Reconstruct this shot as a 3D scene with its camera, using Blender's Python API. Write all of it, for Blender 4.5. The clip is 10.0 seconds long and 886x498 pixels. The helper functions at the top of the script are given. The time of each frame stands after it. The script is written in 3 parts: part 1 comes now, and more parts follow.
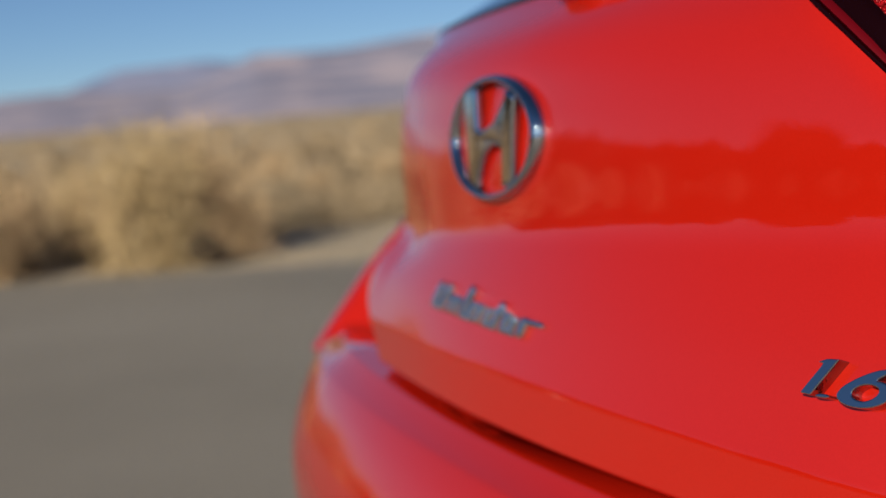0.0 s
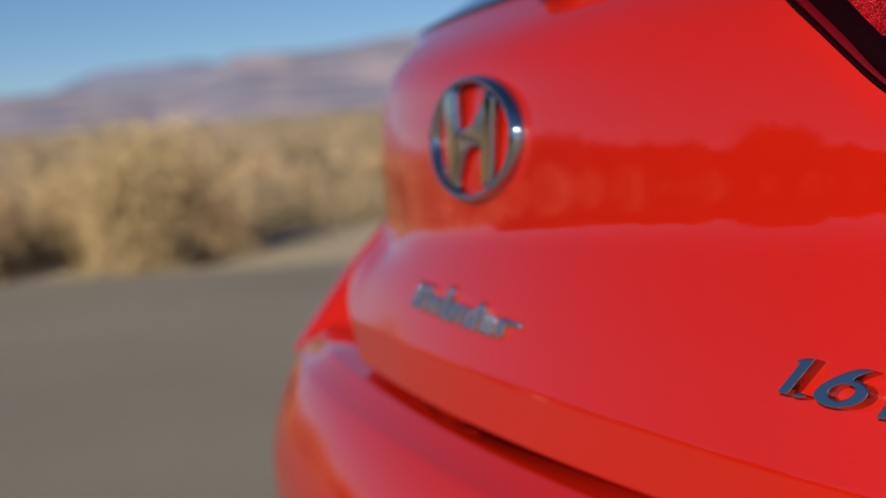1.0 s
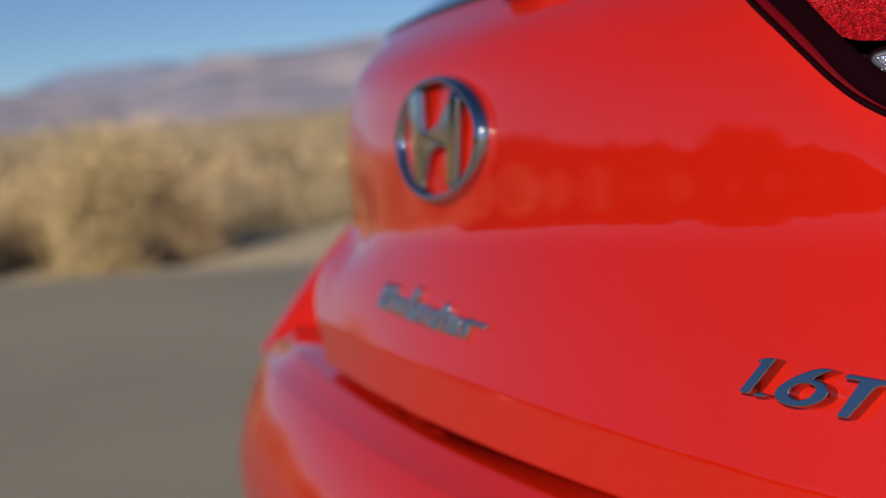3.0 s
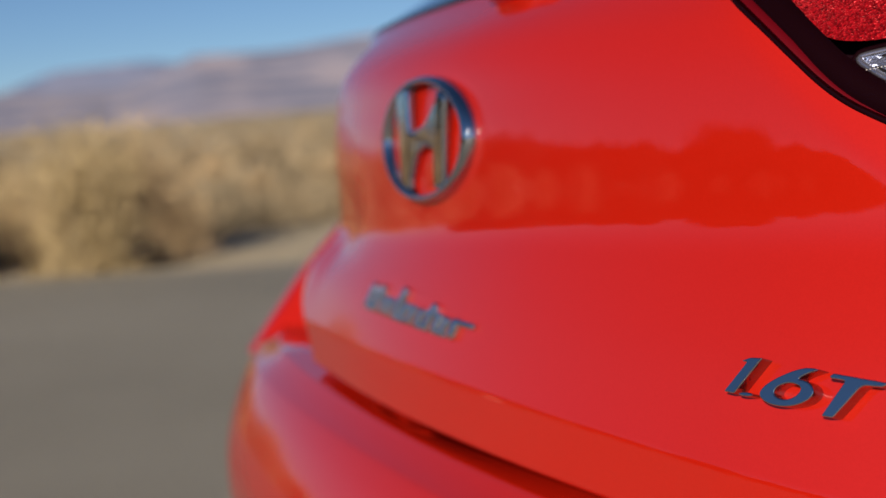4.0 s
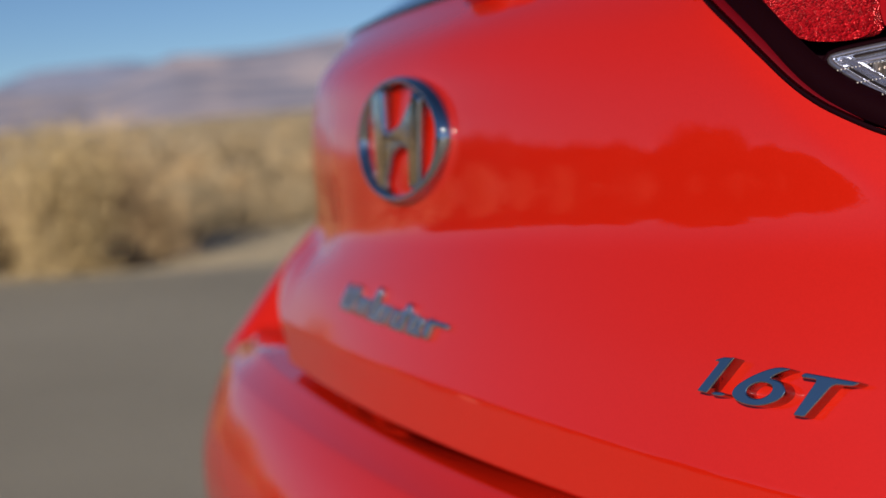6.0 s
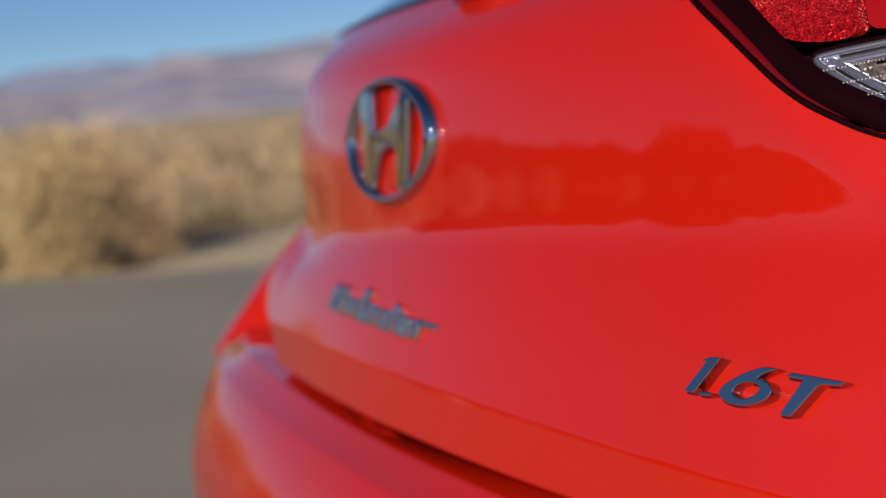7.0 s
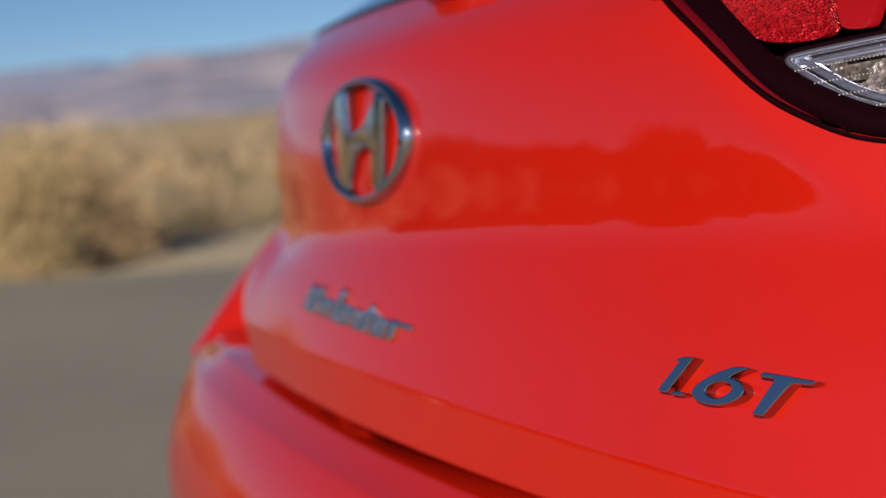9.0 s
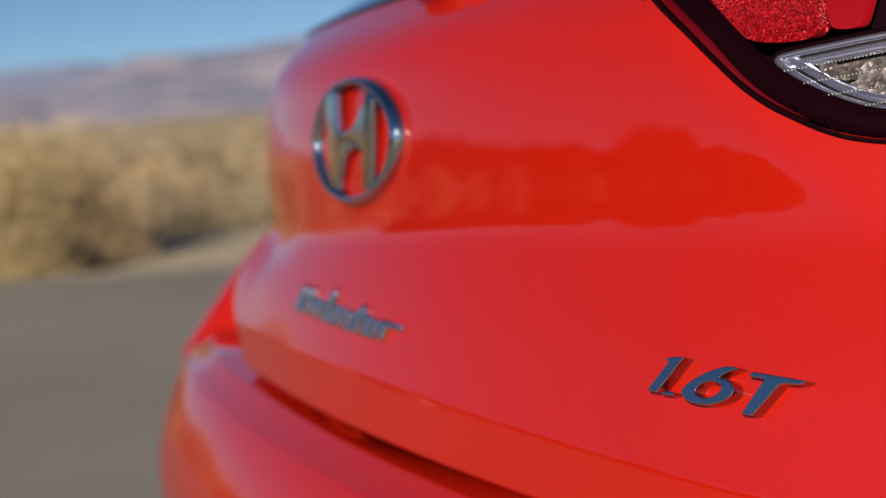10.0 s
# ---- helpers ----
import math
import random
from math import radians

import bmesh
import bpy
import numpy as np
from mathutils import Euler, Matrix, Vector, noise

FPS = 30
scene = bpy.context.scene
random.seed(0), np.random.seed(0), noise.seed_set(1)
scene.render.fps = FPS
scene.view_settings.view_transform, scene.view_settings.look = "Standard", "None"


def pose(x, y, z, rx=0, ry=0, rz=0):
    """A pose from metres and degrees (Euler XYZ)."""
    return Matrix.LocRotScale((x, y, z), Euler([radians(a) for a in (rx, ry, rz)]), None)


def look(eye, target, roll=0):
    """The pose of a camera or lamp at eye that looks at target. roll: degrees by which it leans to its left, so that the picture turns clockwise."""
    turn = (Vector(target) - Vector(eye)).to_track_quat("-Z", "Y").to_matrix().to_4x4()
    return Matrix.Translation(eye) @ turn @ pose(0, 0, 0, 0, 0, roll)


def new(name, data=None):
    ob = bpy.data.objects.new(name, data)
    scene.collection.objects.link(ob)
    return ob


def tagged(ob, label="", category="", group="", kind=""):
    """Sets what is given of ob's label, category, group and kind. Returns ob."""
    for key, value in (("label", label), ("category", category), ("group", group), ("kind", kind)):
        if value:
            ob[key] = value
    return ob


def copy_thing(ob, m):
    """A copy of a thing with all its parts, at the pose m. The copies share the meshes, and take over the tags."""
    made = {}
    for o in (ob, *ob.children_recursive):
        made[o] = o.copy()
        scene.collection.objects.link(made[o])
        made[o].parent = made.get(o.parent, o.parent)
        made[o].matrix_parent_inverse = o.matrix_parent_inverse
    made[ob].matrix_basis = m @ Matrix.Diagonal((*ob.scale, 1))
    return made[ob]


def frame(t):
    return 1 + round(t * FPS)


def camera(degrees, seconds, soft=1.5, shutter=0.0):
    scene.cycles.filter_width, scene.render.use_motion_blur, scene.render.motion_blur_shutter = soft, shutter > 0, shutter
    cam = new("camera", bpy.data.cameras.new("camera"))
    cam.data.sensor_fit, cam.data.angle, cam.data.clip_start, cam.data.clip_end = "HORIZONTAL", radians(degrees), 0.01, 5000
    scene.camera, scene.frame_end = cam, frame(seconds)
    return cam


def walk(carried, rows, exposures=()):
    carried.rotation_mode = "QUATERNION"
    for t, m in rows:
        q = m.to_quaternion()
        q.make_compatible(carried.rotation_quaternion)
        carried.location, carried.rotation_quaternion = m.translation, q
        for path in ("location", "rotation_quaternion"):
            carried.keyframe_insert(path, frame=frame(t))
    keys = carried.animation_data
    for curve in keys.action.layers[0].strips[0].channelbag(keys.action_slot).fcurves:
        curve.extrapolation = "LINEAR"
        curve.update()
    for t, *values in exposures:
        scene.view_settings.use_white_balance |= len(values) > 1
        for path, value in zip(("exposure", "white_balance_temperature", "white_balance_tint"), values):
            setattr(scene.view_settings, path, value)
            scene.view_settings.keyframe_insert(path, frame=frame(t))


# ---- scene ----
cam = camera(36.89, 10.0)
cam.data.dof.use_dof = True
cam.data.dof.focus_distance = 0.49
cam.data.dof.aperture_fstop = 7.0
ROWS = [
    (0, 0.70058, -0.28402, 0.95000, 84.687, 4.555, 70.226),
    (0.5, 0.70090, -0.28315, 0.94992, 84.668, 4.548, 69.872),
    (1, 0.70119, -0.28237, 0.94984, 84.644, 4.536, 69.478),
    (1.5, 0.70145, -0.28166, 0.94978, 84.622, 4.525, 69.096),
    (2, 0.70168, -0.28100, 0.94971, 84.603, 4.517, 68.763),
    (2.5, 0.70190, -0.28038, 0.94965, 84.585, 4.511, 68.460),
    (4, 0.70248, -0.27868, 0.94948, 84.545, 4.507, 67.716),
    (4.5, 0.70266, -0.27814, 0.94942, 84.532, 4.507, 67.492),
    (5, 0.70283, -0.27761, 0.94937, 84.518, 4.505, 67.243),
    (5.5, 0.70299, -0.27707, 0.94931, 84.506, 4.506, 67.027),
    (7, 0.70347, -0.27548, 0.94915, 84.468, 4.510, 66.374),
    (7.5, 0.70362, -0.27495, 0.94909, 84.456, 4.512, 66.155),
    (8, 0.70376, -0.27443, 0.94904, 84.442, 4.513, 65.921),
    (8.5, 0.70391, -0.27390, 0.94898, 84.429, 4.515, 65.694),
    (9, 0.70405, -0.27337, 0.94893, 84.416, 4.518, 65.465),
    (9.5, 0.70418, -0.27285, 0.94887, 84.403, 4.523, 65.241),
    (10, 0.70431, -0.27232, 0.94881, 84.400, 4.541, 65.151),
]
walk(cam, [(t, pose(x, y, z, rx, ry, rz)) for t, x, y, z, rx, ry, rz in ROWS])

# ---- light ----
# low warm sun from behind the car's right side
SUN_AZ, SUN_EL = radians(-41.0), radians(21.0)
SUN_DIR = Vector((math.cos(SUN_AZ) * math.cos(SUN_EL), math.sin(SUN_AZ) * math.cos(SUN_EL), math.sin(SUN_EL)))
scene.view_settings.exposure = 0.27
world = bpy.data.worlds.new("world")
scene.world = world
world.use_nodes = True
wn = world.node_tree.nodes
sky = wn.new("ShaderNodeTexSky")
sky.sky_type, sky.sun_disc = "NISHITA", False
sky.sun_elevation = SUN_EL
sky.sun_rotation = math.pi / 2 - SUN_AZ
sky.altitude, sky.air_density, sky.dust_density, sky.ozone_density = 2200, 0.9, 0.15, 4.3
wn["Background"].inputs["Strength"].default_value = 0.060
world.node_tree.links.new(sky.outputs[0], wn["Background"].inputs["Color"])
sun = new("sun", bpy.data.lights.new("sun", "SUN"))
sun.data.energy, sun.data.angle, sun.data.color = 5.0, radians(0.53), (1.0, 0.86, 0.70)
sun.matrix_world = look(SUN_DIR * 50, (0, 0, 0))


# ---- materials ----
def material(name, color=(0.5, 0.5, 0.5), rough=0.5, metal=0.0, **more):
    m = bpy.data.materials.new(name)
    m.use_nodes = True
    b = m.node_tree.nodes["Principled BSDF"]
    b.inputs["Base Color"].default_value = (*color, 1)
    b.inputs["Roughness"].default_value = rough
    b.inputs["Metallic"].default_value = metal
    for k, v in more.items():
        b.inputs[k.replace("_", " ")].default_value = v
    return m


def nodes_of(m):
    return m.node_tree.nodes, m.node_tree.links, m.node_tree.nodes["Principled BSDF"]


def noise_node(m, scale, detail=4.0, rough=0.6, coord="Object"):
    n, l, _ = nodes_of(m)
    tc = n.new("ShaderNodeTexCoord")
    t = n.new("ShaderNodeTexNoise")
    t.inputs["Scale"].default_value, t.inputs["Detail"].default_value, t.inputs["Roughness"].default_value = scale, detail, rough
    l.new(tc.outputs[coord], t.inputs["Vector"])
    return t


def ramp_node(m, source, stops):
    n, l, _ = nodes_of(m)
    r = n.new("ShaderNodeValToRGB")
    while len(r.color_ramp.elements) < len(stops):
        r.color_ramp.elements.new(0.5)
    for e, (p, c) in zip(r.color_ramp.elements, stops):
        e.position, e.color = p, (*c, 1)
    l.new(source, r.inputs["Fac"])
    return r


def bump_node(m, source, strength, distance):
    n, l, b = nodes_of(m)
    u = n.new("ShaderNodeBump")
    u.inputs["Strength"].default_value, u.inputs["Distance"].default_value = strength, distance
    l.new(source, u.inputs["Height"])
    l.new(u.outputs["Normal"], b.inputs["Normal"])
    return u


def mix_node(m, fac, a, b):
    n, l, _ = nodes_of(m)
    x = n.new("ShaderNodeMix")
    x.data_type, x.blend_type = "RGBA", "MULTIPLY"
    x.inputs["Factor"].default_value = fac
    l.new(a, x.inputs["A"])
    l.new(b, x.inputs["B"])
    return x.outputs["Result"]


def paint_material():
    m = material("red_clearcoat_paint", (0.405, 0.0090, 0.0026), 0.45, 0.0, Coat_Weight=1.0, Coat_Roughness=0.02, Coat_IOR=1.63, Specular_IOR_Level=0.04)
    n, l, b = nodes_of(m)
    t = noise_node(m, 900, 2)
    r = ramp_node(m, t.outputs["Fac"], [(0.3, (0.392, 0.0086, 0.0023)), (0.7, (0.418, 0.0095, 0.0029))])
    l.new(r.outputs["Color"], b.inputs["Base Color"])
    peel = noise_node(m, 260, 2)
    u = bump_node(m, peel.outputs["Fac"], 0.012, 0.002)
    l.new(u.outputs["Normal"], b.inputs["Coat Normal"])
    return m


def chrome_material():
    m = material("polished_chrome", (0.52, 0.54, 0.58), 0.05, 1.0)
    t = noise_node(m, 300, 3)
    n, l, b = nodes_of(m)
    r = ramp_node(m, t.outputs["Fac"], [(0.3, (0.02, 0.02, 0.02)), (0.75, (0.06, 0.06, 0.06))])
    l.new(r.outputs["Color"], b.inputs["Roughness"])
    return m


def asphalt_material():
    m = material("worn_asphalt", rough=0.9)
    n, l, b = nodes_of(m)
    big = noise_node(m, 0.35, 5, 0.6)
    fine = noise_node(m, 160, 3, 0.7)
    r1 = ramp_node(m, big.outputs["Fac"], [(0.3, (0.245, 0.228, 0.186)), (0.5, (0.282, 0.263, 0.216)), (0.7, (0.316, 0.295, 0.244))])
    r2 = ramp_node(m, fine.outputs["Fac"], [(0.3, (0.6, 0.6, 0.6)), (0.7, (1, 1, 1))])
    l.new(mix_node(m, 1.0, r1.outputs["Color"], r2.outputs["Color"]), b.inputs["Base Color"])
    bump_node(m, fine.outputs["Fac"], 0.6, 0.006)
    return m


def earth_material():
    m = material("dry_desert_soil", rough=0.95)
    n, l, b = nodes_of(m)
    big = noise_node(m, 0.045, 8, 0.62)
    fine = noise_node(m, 6, 6, 0.7)
    r1 = ramp_node(m, big.outputs["Fac"], [(0.3, (0.43, 0.345, 0.22)), (0.5, (0.55, 0.455, 0.31)), (0.72, (0.64, 0.54, 0.385))])
    r2 = ramp_node(m, fine.outputs["Fac"], [(0.3, (0.6, 0.6, 0.55)), (0.7, (1, 1, 1))])
    l.new(mix_node(m, 1.0, r1.outputs["Color"], r2.outputs["Color"]), b.inputs["Base Color"])
    bump_node(m, fine.outputs["Fac"], 0.8, 0.05)
    return m


def mountain_material(name, stops):
    m = material(name, rough=0.95)
    n, l, b = nodes_of(m)
    big = noise_node(m, 0.007, 8, 0.6)
    r1 = ramp_node(m, big.outputs["Fac"], [(p, c) for p, c in zip((0.40, 0.5, 0.60), stops)])
    l.new(r1.outputs["Color"], b.inputs["Base Color"])
    return m


def foliage_material(name, low, mid, high):
    m = material(name, rough=0.85)
    n, l, b = nodes_of(m)
    g = n.new("ShaderNodeNewGeometry")
    clump = noise_node(m, 2.6, 5, 0.65)
    r1 = ramp_node(m, g.outputs["Random Per Island"], [(0.0, low), (0.5, mid), (1.0, high)])
    r2 = ramp_node(m, clump.outputs["Fac"], [(0.39, (0.60, 0.575, 0.54)), (0.60, (1.0, 1.0, 1.0))])
    l.new(mix_node(m, 1.0, r1.outputs["Color"], r2.outputs["Color"]), b.inputs["Base Color"])
    return m


def lens_material(name, tint, ior=1.5):
    m = bpy.data.materials.new(name)
    m.use_nodes = True
    n, l = m.node_tree.nodes, m.node_tree.links
    n.remove(n["Principled BSDF"])
    t, g, f, x = n.new("ShaderNodeBsdfTransparent"), n.new("ShaderNodeBsdfGlossy"), n.new("ShaderNodeFresnel"), n.new("ShaderNodeMixShader")
    t.inputs["Color"].default_value = (*tint, 1)
    g.inputs["Roughness"].default_value = 0.02
    g.inputs["Color"].default_value = (.08, .075, .10, 1)
    f.inputs["IOR"].default_value = ior
    l.new(f.outputs[0], x.inputs[0])
    l.new(t.outputs[0], x.inputs[1])
    l.new(g.outputs[0], x.inputs[2])
    l.new(x.outputs[0], n["Material Output"].inputs["Surface"])
    return m


def facet_material(name, color, scale, rough, metal, strength):
    m = material(name, color, rough, metal)
    n, l, b = nodes_of(m)
    tc = n.new("ShaderNodeTexCoord")
    v = n.new("ShaderNodeTexVoronoi")
    v.inputs["Scale"].default_value = scale
    l.new(tc.outputs["Object"], v.inputs["Vector"])
    bump_node(m, v.outputs["Distance"], strength, 0.002)
    r = ramp_node(m, v.outputs["Color"], [(0.2, tuple(c * 0.45 for c in color)), (0.8, tuple(min(1, c * 1.3) for c in color))])
    l.new(r.outputs["Color"], b.inputs["Base Color"])
    return m


PAINT = paint_material()
CHROME = chrome_material()
# badge side walls: dark reflections put into the chrome's colour, bumps for sparkle
WALL_CHROME = material("darkened_bumpy_chrome", (0.36, 0.36, 0.39), 0.05, 1.0)
bump_node(WALL_CHROME, noise_node(WALL_CHROME, 330, 3, 0.6).outputs["Fac"], 0.9, 0.0006)
SCRIPT_CHROME = material("bright_script_chrome", (0.66, 0.68, 0.72), 0.07, 1.0)
ASPHALT = asphalt_material()
EARTH = earth_material()
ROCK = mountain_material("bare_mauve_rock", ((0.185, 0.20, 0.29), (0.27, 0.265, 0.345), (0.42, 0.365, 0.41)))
# the blue haze of distance is put into this rock colour
FAR_ROCK = mountain_material("haze_blue_rock", ((0.12, 0.15, 0.25), (0.15, 0.18, 0.285), (0.19, 0.21, 0.31)))
TAN_LEAF = foliage_material("dry_tan_foliage", (0.40, 0.30, 0.14), (0.53, 0.41, 0.215), (0.63, 0.51, 0.30))
RUST_LEAF = foliage_material("dry_rust_foliage", (0.47, 0.335, 0.18), (0.63, 0.46, 0.265), (0.74, 0.57, 0.35))
# near-black leaves: the shade inside the brush is put into this colour
HOLLOW_LEAF = foliage_material("shaded_hollow_foliage", (0.03, 0.022, 0.016), (0.06, 0.045, 0.03), (0.10, 0.075, 0.05))
OLIVE_LEAF = foliage_material("dusty_olive_foliage", (0.21, 0.18, 0.12), (0.33, 0.28, 0.19), (0.45, 0.38, 0.26))
STONE = material("pale_sandstone", (0.62, 0.56, 0.47), 0.9)
bump_node(STONE, noise_node(STONE, 9, 6).outputs["Fac"], 0.6, 0.05)
TWIG = material("grey_brown_twigs", (0.16, 0.11, 0.07), 0.9)
BLACK = material("black_plastic", (0.012, 0.012, 0.014), 0.35)
SEAL = material("glossy_black_seal", (0.012, 0.012, 0.016), 0.22)
RUBBER = material("black_rubber", (0.02, 0.02, 0.022), 0.7)
PRIVACY = material("dark_tinted_glass", (0.01, 0.012, 0.014), 0.02, 0.0, Specular_IOR_Level=0.6)
LENS = lens_material("smoked_clear_lens", (0.84, 0.72, 0.72), 1.38)
SMOKE = material("smoked_red_housing", (0.010, 0.003, 0.006), 0.4, 0.0, Specular_IOR_Level=0.1)
RED_EDGE = material("red_lens_edge", (0.12, 0.002, 0.008), 0.35)
RED_FACET = facet_material("faceted_red_reflector", (0.52, 0.008, 0.018), 1100, 0.22, 0.35, 0.7)
RED_PLAIN = material("plain_red_lens", (0.30, 0.005, 0.010), 0.3)
SILVER = facet_material("faceted_silver_reflector", (0.36, 0.37, 0.365), 330, 0.3, 0.7, 0.3)
SATIN = material("bright_silver_plastic", (0.60, 0.70, 0.86), 0.2, 0.9)
BEAD = material("pale_moulded_beads", (0.50, 0.48, 0.46), 0.35)
FRAME = material("smoked_lens_frame", (0.008, 0.0016, 0.0035), 0.5, 0.0, Specular_IOR_Level=0.02)
ALLOY = material("machined_alloy", (0.45, 0.46, 0.47), 0.3, 1.0)


# ---- building helpers ----
def mesh_from(bm, name, mat, smooth=True):
    me = bpy.data.meshes.new(name)
    bm.normal_update()
    bm.to_mesh(me)
    bm.free()
    if smooth:
        me.polygons.foreach_set("use_smooth", [True] * len(me.polygons))
    me.materials.append(mat)
    return me


def part(name, bm, mat, parent=None, label="", smooth=True):
    me = bm if isinstance(bm, bpy.types.Mesh) else mesh_from(bm, name, mat, smooth)
    ob = new(name, me)
    if parent is not None:
        ob.parent = parent
    if label:
        ob["label"] = label
    return ob


def grid_bm(points, close_u=False):
    """A bmesh skin over rows of points."""
    bm = bmesh.new()
    rows = [[bm.verts.new(p) for p in row] for row in points]
    for a, b in zip(rows, rows[1:]):
        n = len(a)
        for i in range(n if close_u else n - 1):
            j = (i + 1) % n
            bm.faces.new((a[i], a[j], b[j], b[i]))
    return bm


def box_bm(sx, sy, sz, m=None, bevel=0.0):
    own = bmesh.new()
    bmesh.ops.create_cube(own, size=1)
    bmesh.ops.scale(own, vec=(sx, sy, sz), verts=own.verts)
    if bevel:
        bmesh.ops.bevel(own, geom=own.edges[:], offset=bevel, segments=2, affect="EDGES")
    if m is not None:
        bmesh.ops.transform(own, matrix=m, verts=own.verts)
    return own


def spline(t, y):
    """Natural cubic spline through the knots."""
    t, y = np.asarray(t, float), np.asarray(y, float)
    n, h = len(t), np.diff(t)
    a, b = np.zeros((n, n)), np.zeros(n)
    a[0, 0] = a[-1, -1] = 1
    for i in range(1, n - 1):
        a[i, i - 1], a[i, i], a[i, i + 1] = h[i - 1], 2 * (h[i - 1] + h[i]), h[i]
        b[i] = 6 * ((y[i + 1] - y[i]) / h[i] - (y[i] - y[i - 1]) / h[i - 1])
    m = np.linalg.solve(a, b)

    def at(q):
        q = np.clip(q, t[0], t[-1])
        i = np.clip(np.searchsorted(t, q) - 1, 0, n - 2)
        u = (t[i + 1] - q) / h[i]
        v = 1 - u
        return u * y[i] + v * y[i + 1] + ((u ** 3 - u) * m[i] + (v ** 3 - v) * m[i + 1]) * h[i] ** 2 / 6

    return at


def rounded(poly, times=3):
    """Corner cutting: a smooth closed outline from a few corners."""
    for _ in range(times):
        out = []
        for (ax, ay), (bx, by) in zip(poly, poly[1:] + poly[:1]):
            out += [(0.75 * ax + 0.25 * bx, 0.75 * ay + 0.25 * by), (0.25 * ax + 0.75 * bx, 0.25 * ay + 0.75 * by)]
        poly = out
    return poly


# ---- the car's rear skin ----
# height, depth at the middle, sideways bow of the depth, sideways lift of the height
MIDDLE = -.015
PROFILE = [
    (1.0235, .0573, .255, -.015), (1.013, .0465, .29, .010), (1.000, .0325, .34, .026), (.985, .0195, .355, .023), (.970, .0122, .36, .02), (.955, .0088, .36, .02),
    (.940, .0068, .36, .02), (.925, .0054, .36, .022), (.908, .0046, .36, .03), (.895, .0034, .358, .04), (.8865, .0014, .355, .05), (.880, -.0014, .35, .055),
    (.872, -.0050, .342, .058), (.860, -.0100, .332, .062), (.845, -.0158, .322, .060), (.831, -.0211, .312, .022), (.8155, -.0269, .2828, -.0609),
]
PZ = [r[0] for r in PROFILE][::-1]


def table(f, lo, hi, n=6000):
    """The curve f as a fine table, for quick reading."""
    ys = [float(v) for v in f(np.linspace(lo, hi, n + 1))]

    def at(q):
        u = min(max((float(q) - lo) / (hi - lo), 0.0), 1.0) * n
        i = min(int(u), n - 1)
        return ys[i] + (ys[i + 1] - ys[i]) * (u - i)

    return at


DEPTH, BOW, LIFT = (table(spline(PZ, [r[k] for r in PROFILE][::-1]), PZ[0], PZ[-1]) for k in (1, 2, 3))


def flank(x, z):
    """The tailgate turns forward towards the tail lamp beyond a slanting soft edge."""
    d = (abs(x - MIDDLE) + MIDDLE - .258) * .64 + (z - .959) * .77 - .0125
    u = max(0.0, min(1.0, (z - .997) / .026))
    return .56 * (math.sqrt(d * d + .0045 ** 2) + d) / 2 * (1 - u * u * (3 - 2 * u))


def sag(x, z):
    """How far the crease below the emblem drops towards the car's left side."""
    q = max(0.0, min(.34, .12 - x))
    u = (z - .884) / (.024 if z > .884 else .035)
    return -.050 * q * q / (q + .05) * math.exp(-u * u)


def corner(x):
    """The rear skin's quicker turn forward towards the car's sides."""
    return .8 * max(0.0, abs(x) - .27) ** 2


def shoulder(x, z):
    """Below the crease the tailgate's left end is flatter and leans further forward."""
    q = max(0.0, -.12 - x)
    low = max(0.0, min(1.0, (.887 - z) / .024))
    lean = (z - .8155 if z < .87 else .0545 * max(0.0, 1 - (z - .87) / .05)) if z > .8155 else 0.0
    return -.19 * q * q * low * low * (3 - 2 * low) + .11 * min(1.0, q / .12) ** 2 * lean


def crown(x, z):
    """Above the emblem the tailgate stays steeper before it rolls over towards the hatch glass."""
    u = max(0.0, min(1.0, (.20 - x) / .20))
    return float(np.interp(z, CROWN_Z, CROWN_Y)) * u * u * (3 - 2 * u)


CROWN_Z = [.955 + .0685 * i / 30 for i in range(31)]
CROWN_Y = [-.0062 * math.sin(math.pi * (i / 30) ** 1.35) ** 1.5 for i in range(31)]


def skin(x, z):
    z0 = z
    for _ in range(14):
        z1 = z - float(LIFT(z0)) * x * x - sag(x, z0)
        if abs(z1 - z0) < 2e-6:
            break
        z0 = z1
    return float(DEPTH(z0)) + float(BOW(z0)) * x * x + corner(x) + flank(x, z) + shoulder(x, z0) + crown(x, z0)


def on_skin(x, z, h):
    """The point h metres off the tailgate's skin at x, z."""
    e = .0015
    n = Vector(((skin(x + e, z) - skin(x - e, z)) / (2 * e), -1, (skin(x, z + e) - skin(x, z - e)) / (2 * e))).normalized()
    return Vector((x, skin(x, z), z)) + n * h


def inside(poly, x, z):
    hit = False
    for (ax, az), (bx, bz) in zip(poly, poly[1:] + poly[:1]):
        if (az > z) != (bz > z) and x < (bx - ax) * (z - az) / (bz - az) + ax:
            hit = not hit
    return hit


def inset(poly, d):
    """The outline moved inwards by d."""
    out, n = [], len(poly)
    area = sum(poly[i][0] * poly[(i + 1) % n][1] - poly[(i + 1) % n][0] * poly[i][1] for i in range(n))
    for i in range(n):
        (ax, az), (bx, bz) = poly[i - 2], poly[(i + 2) % n]
        t = Vector((bx - ax, bz - az)).normalized() * (1 if area > 0 else -1)
        out.append((poly[i][0] - t.y * d, poly[i][1] + t.x * d))
    return out


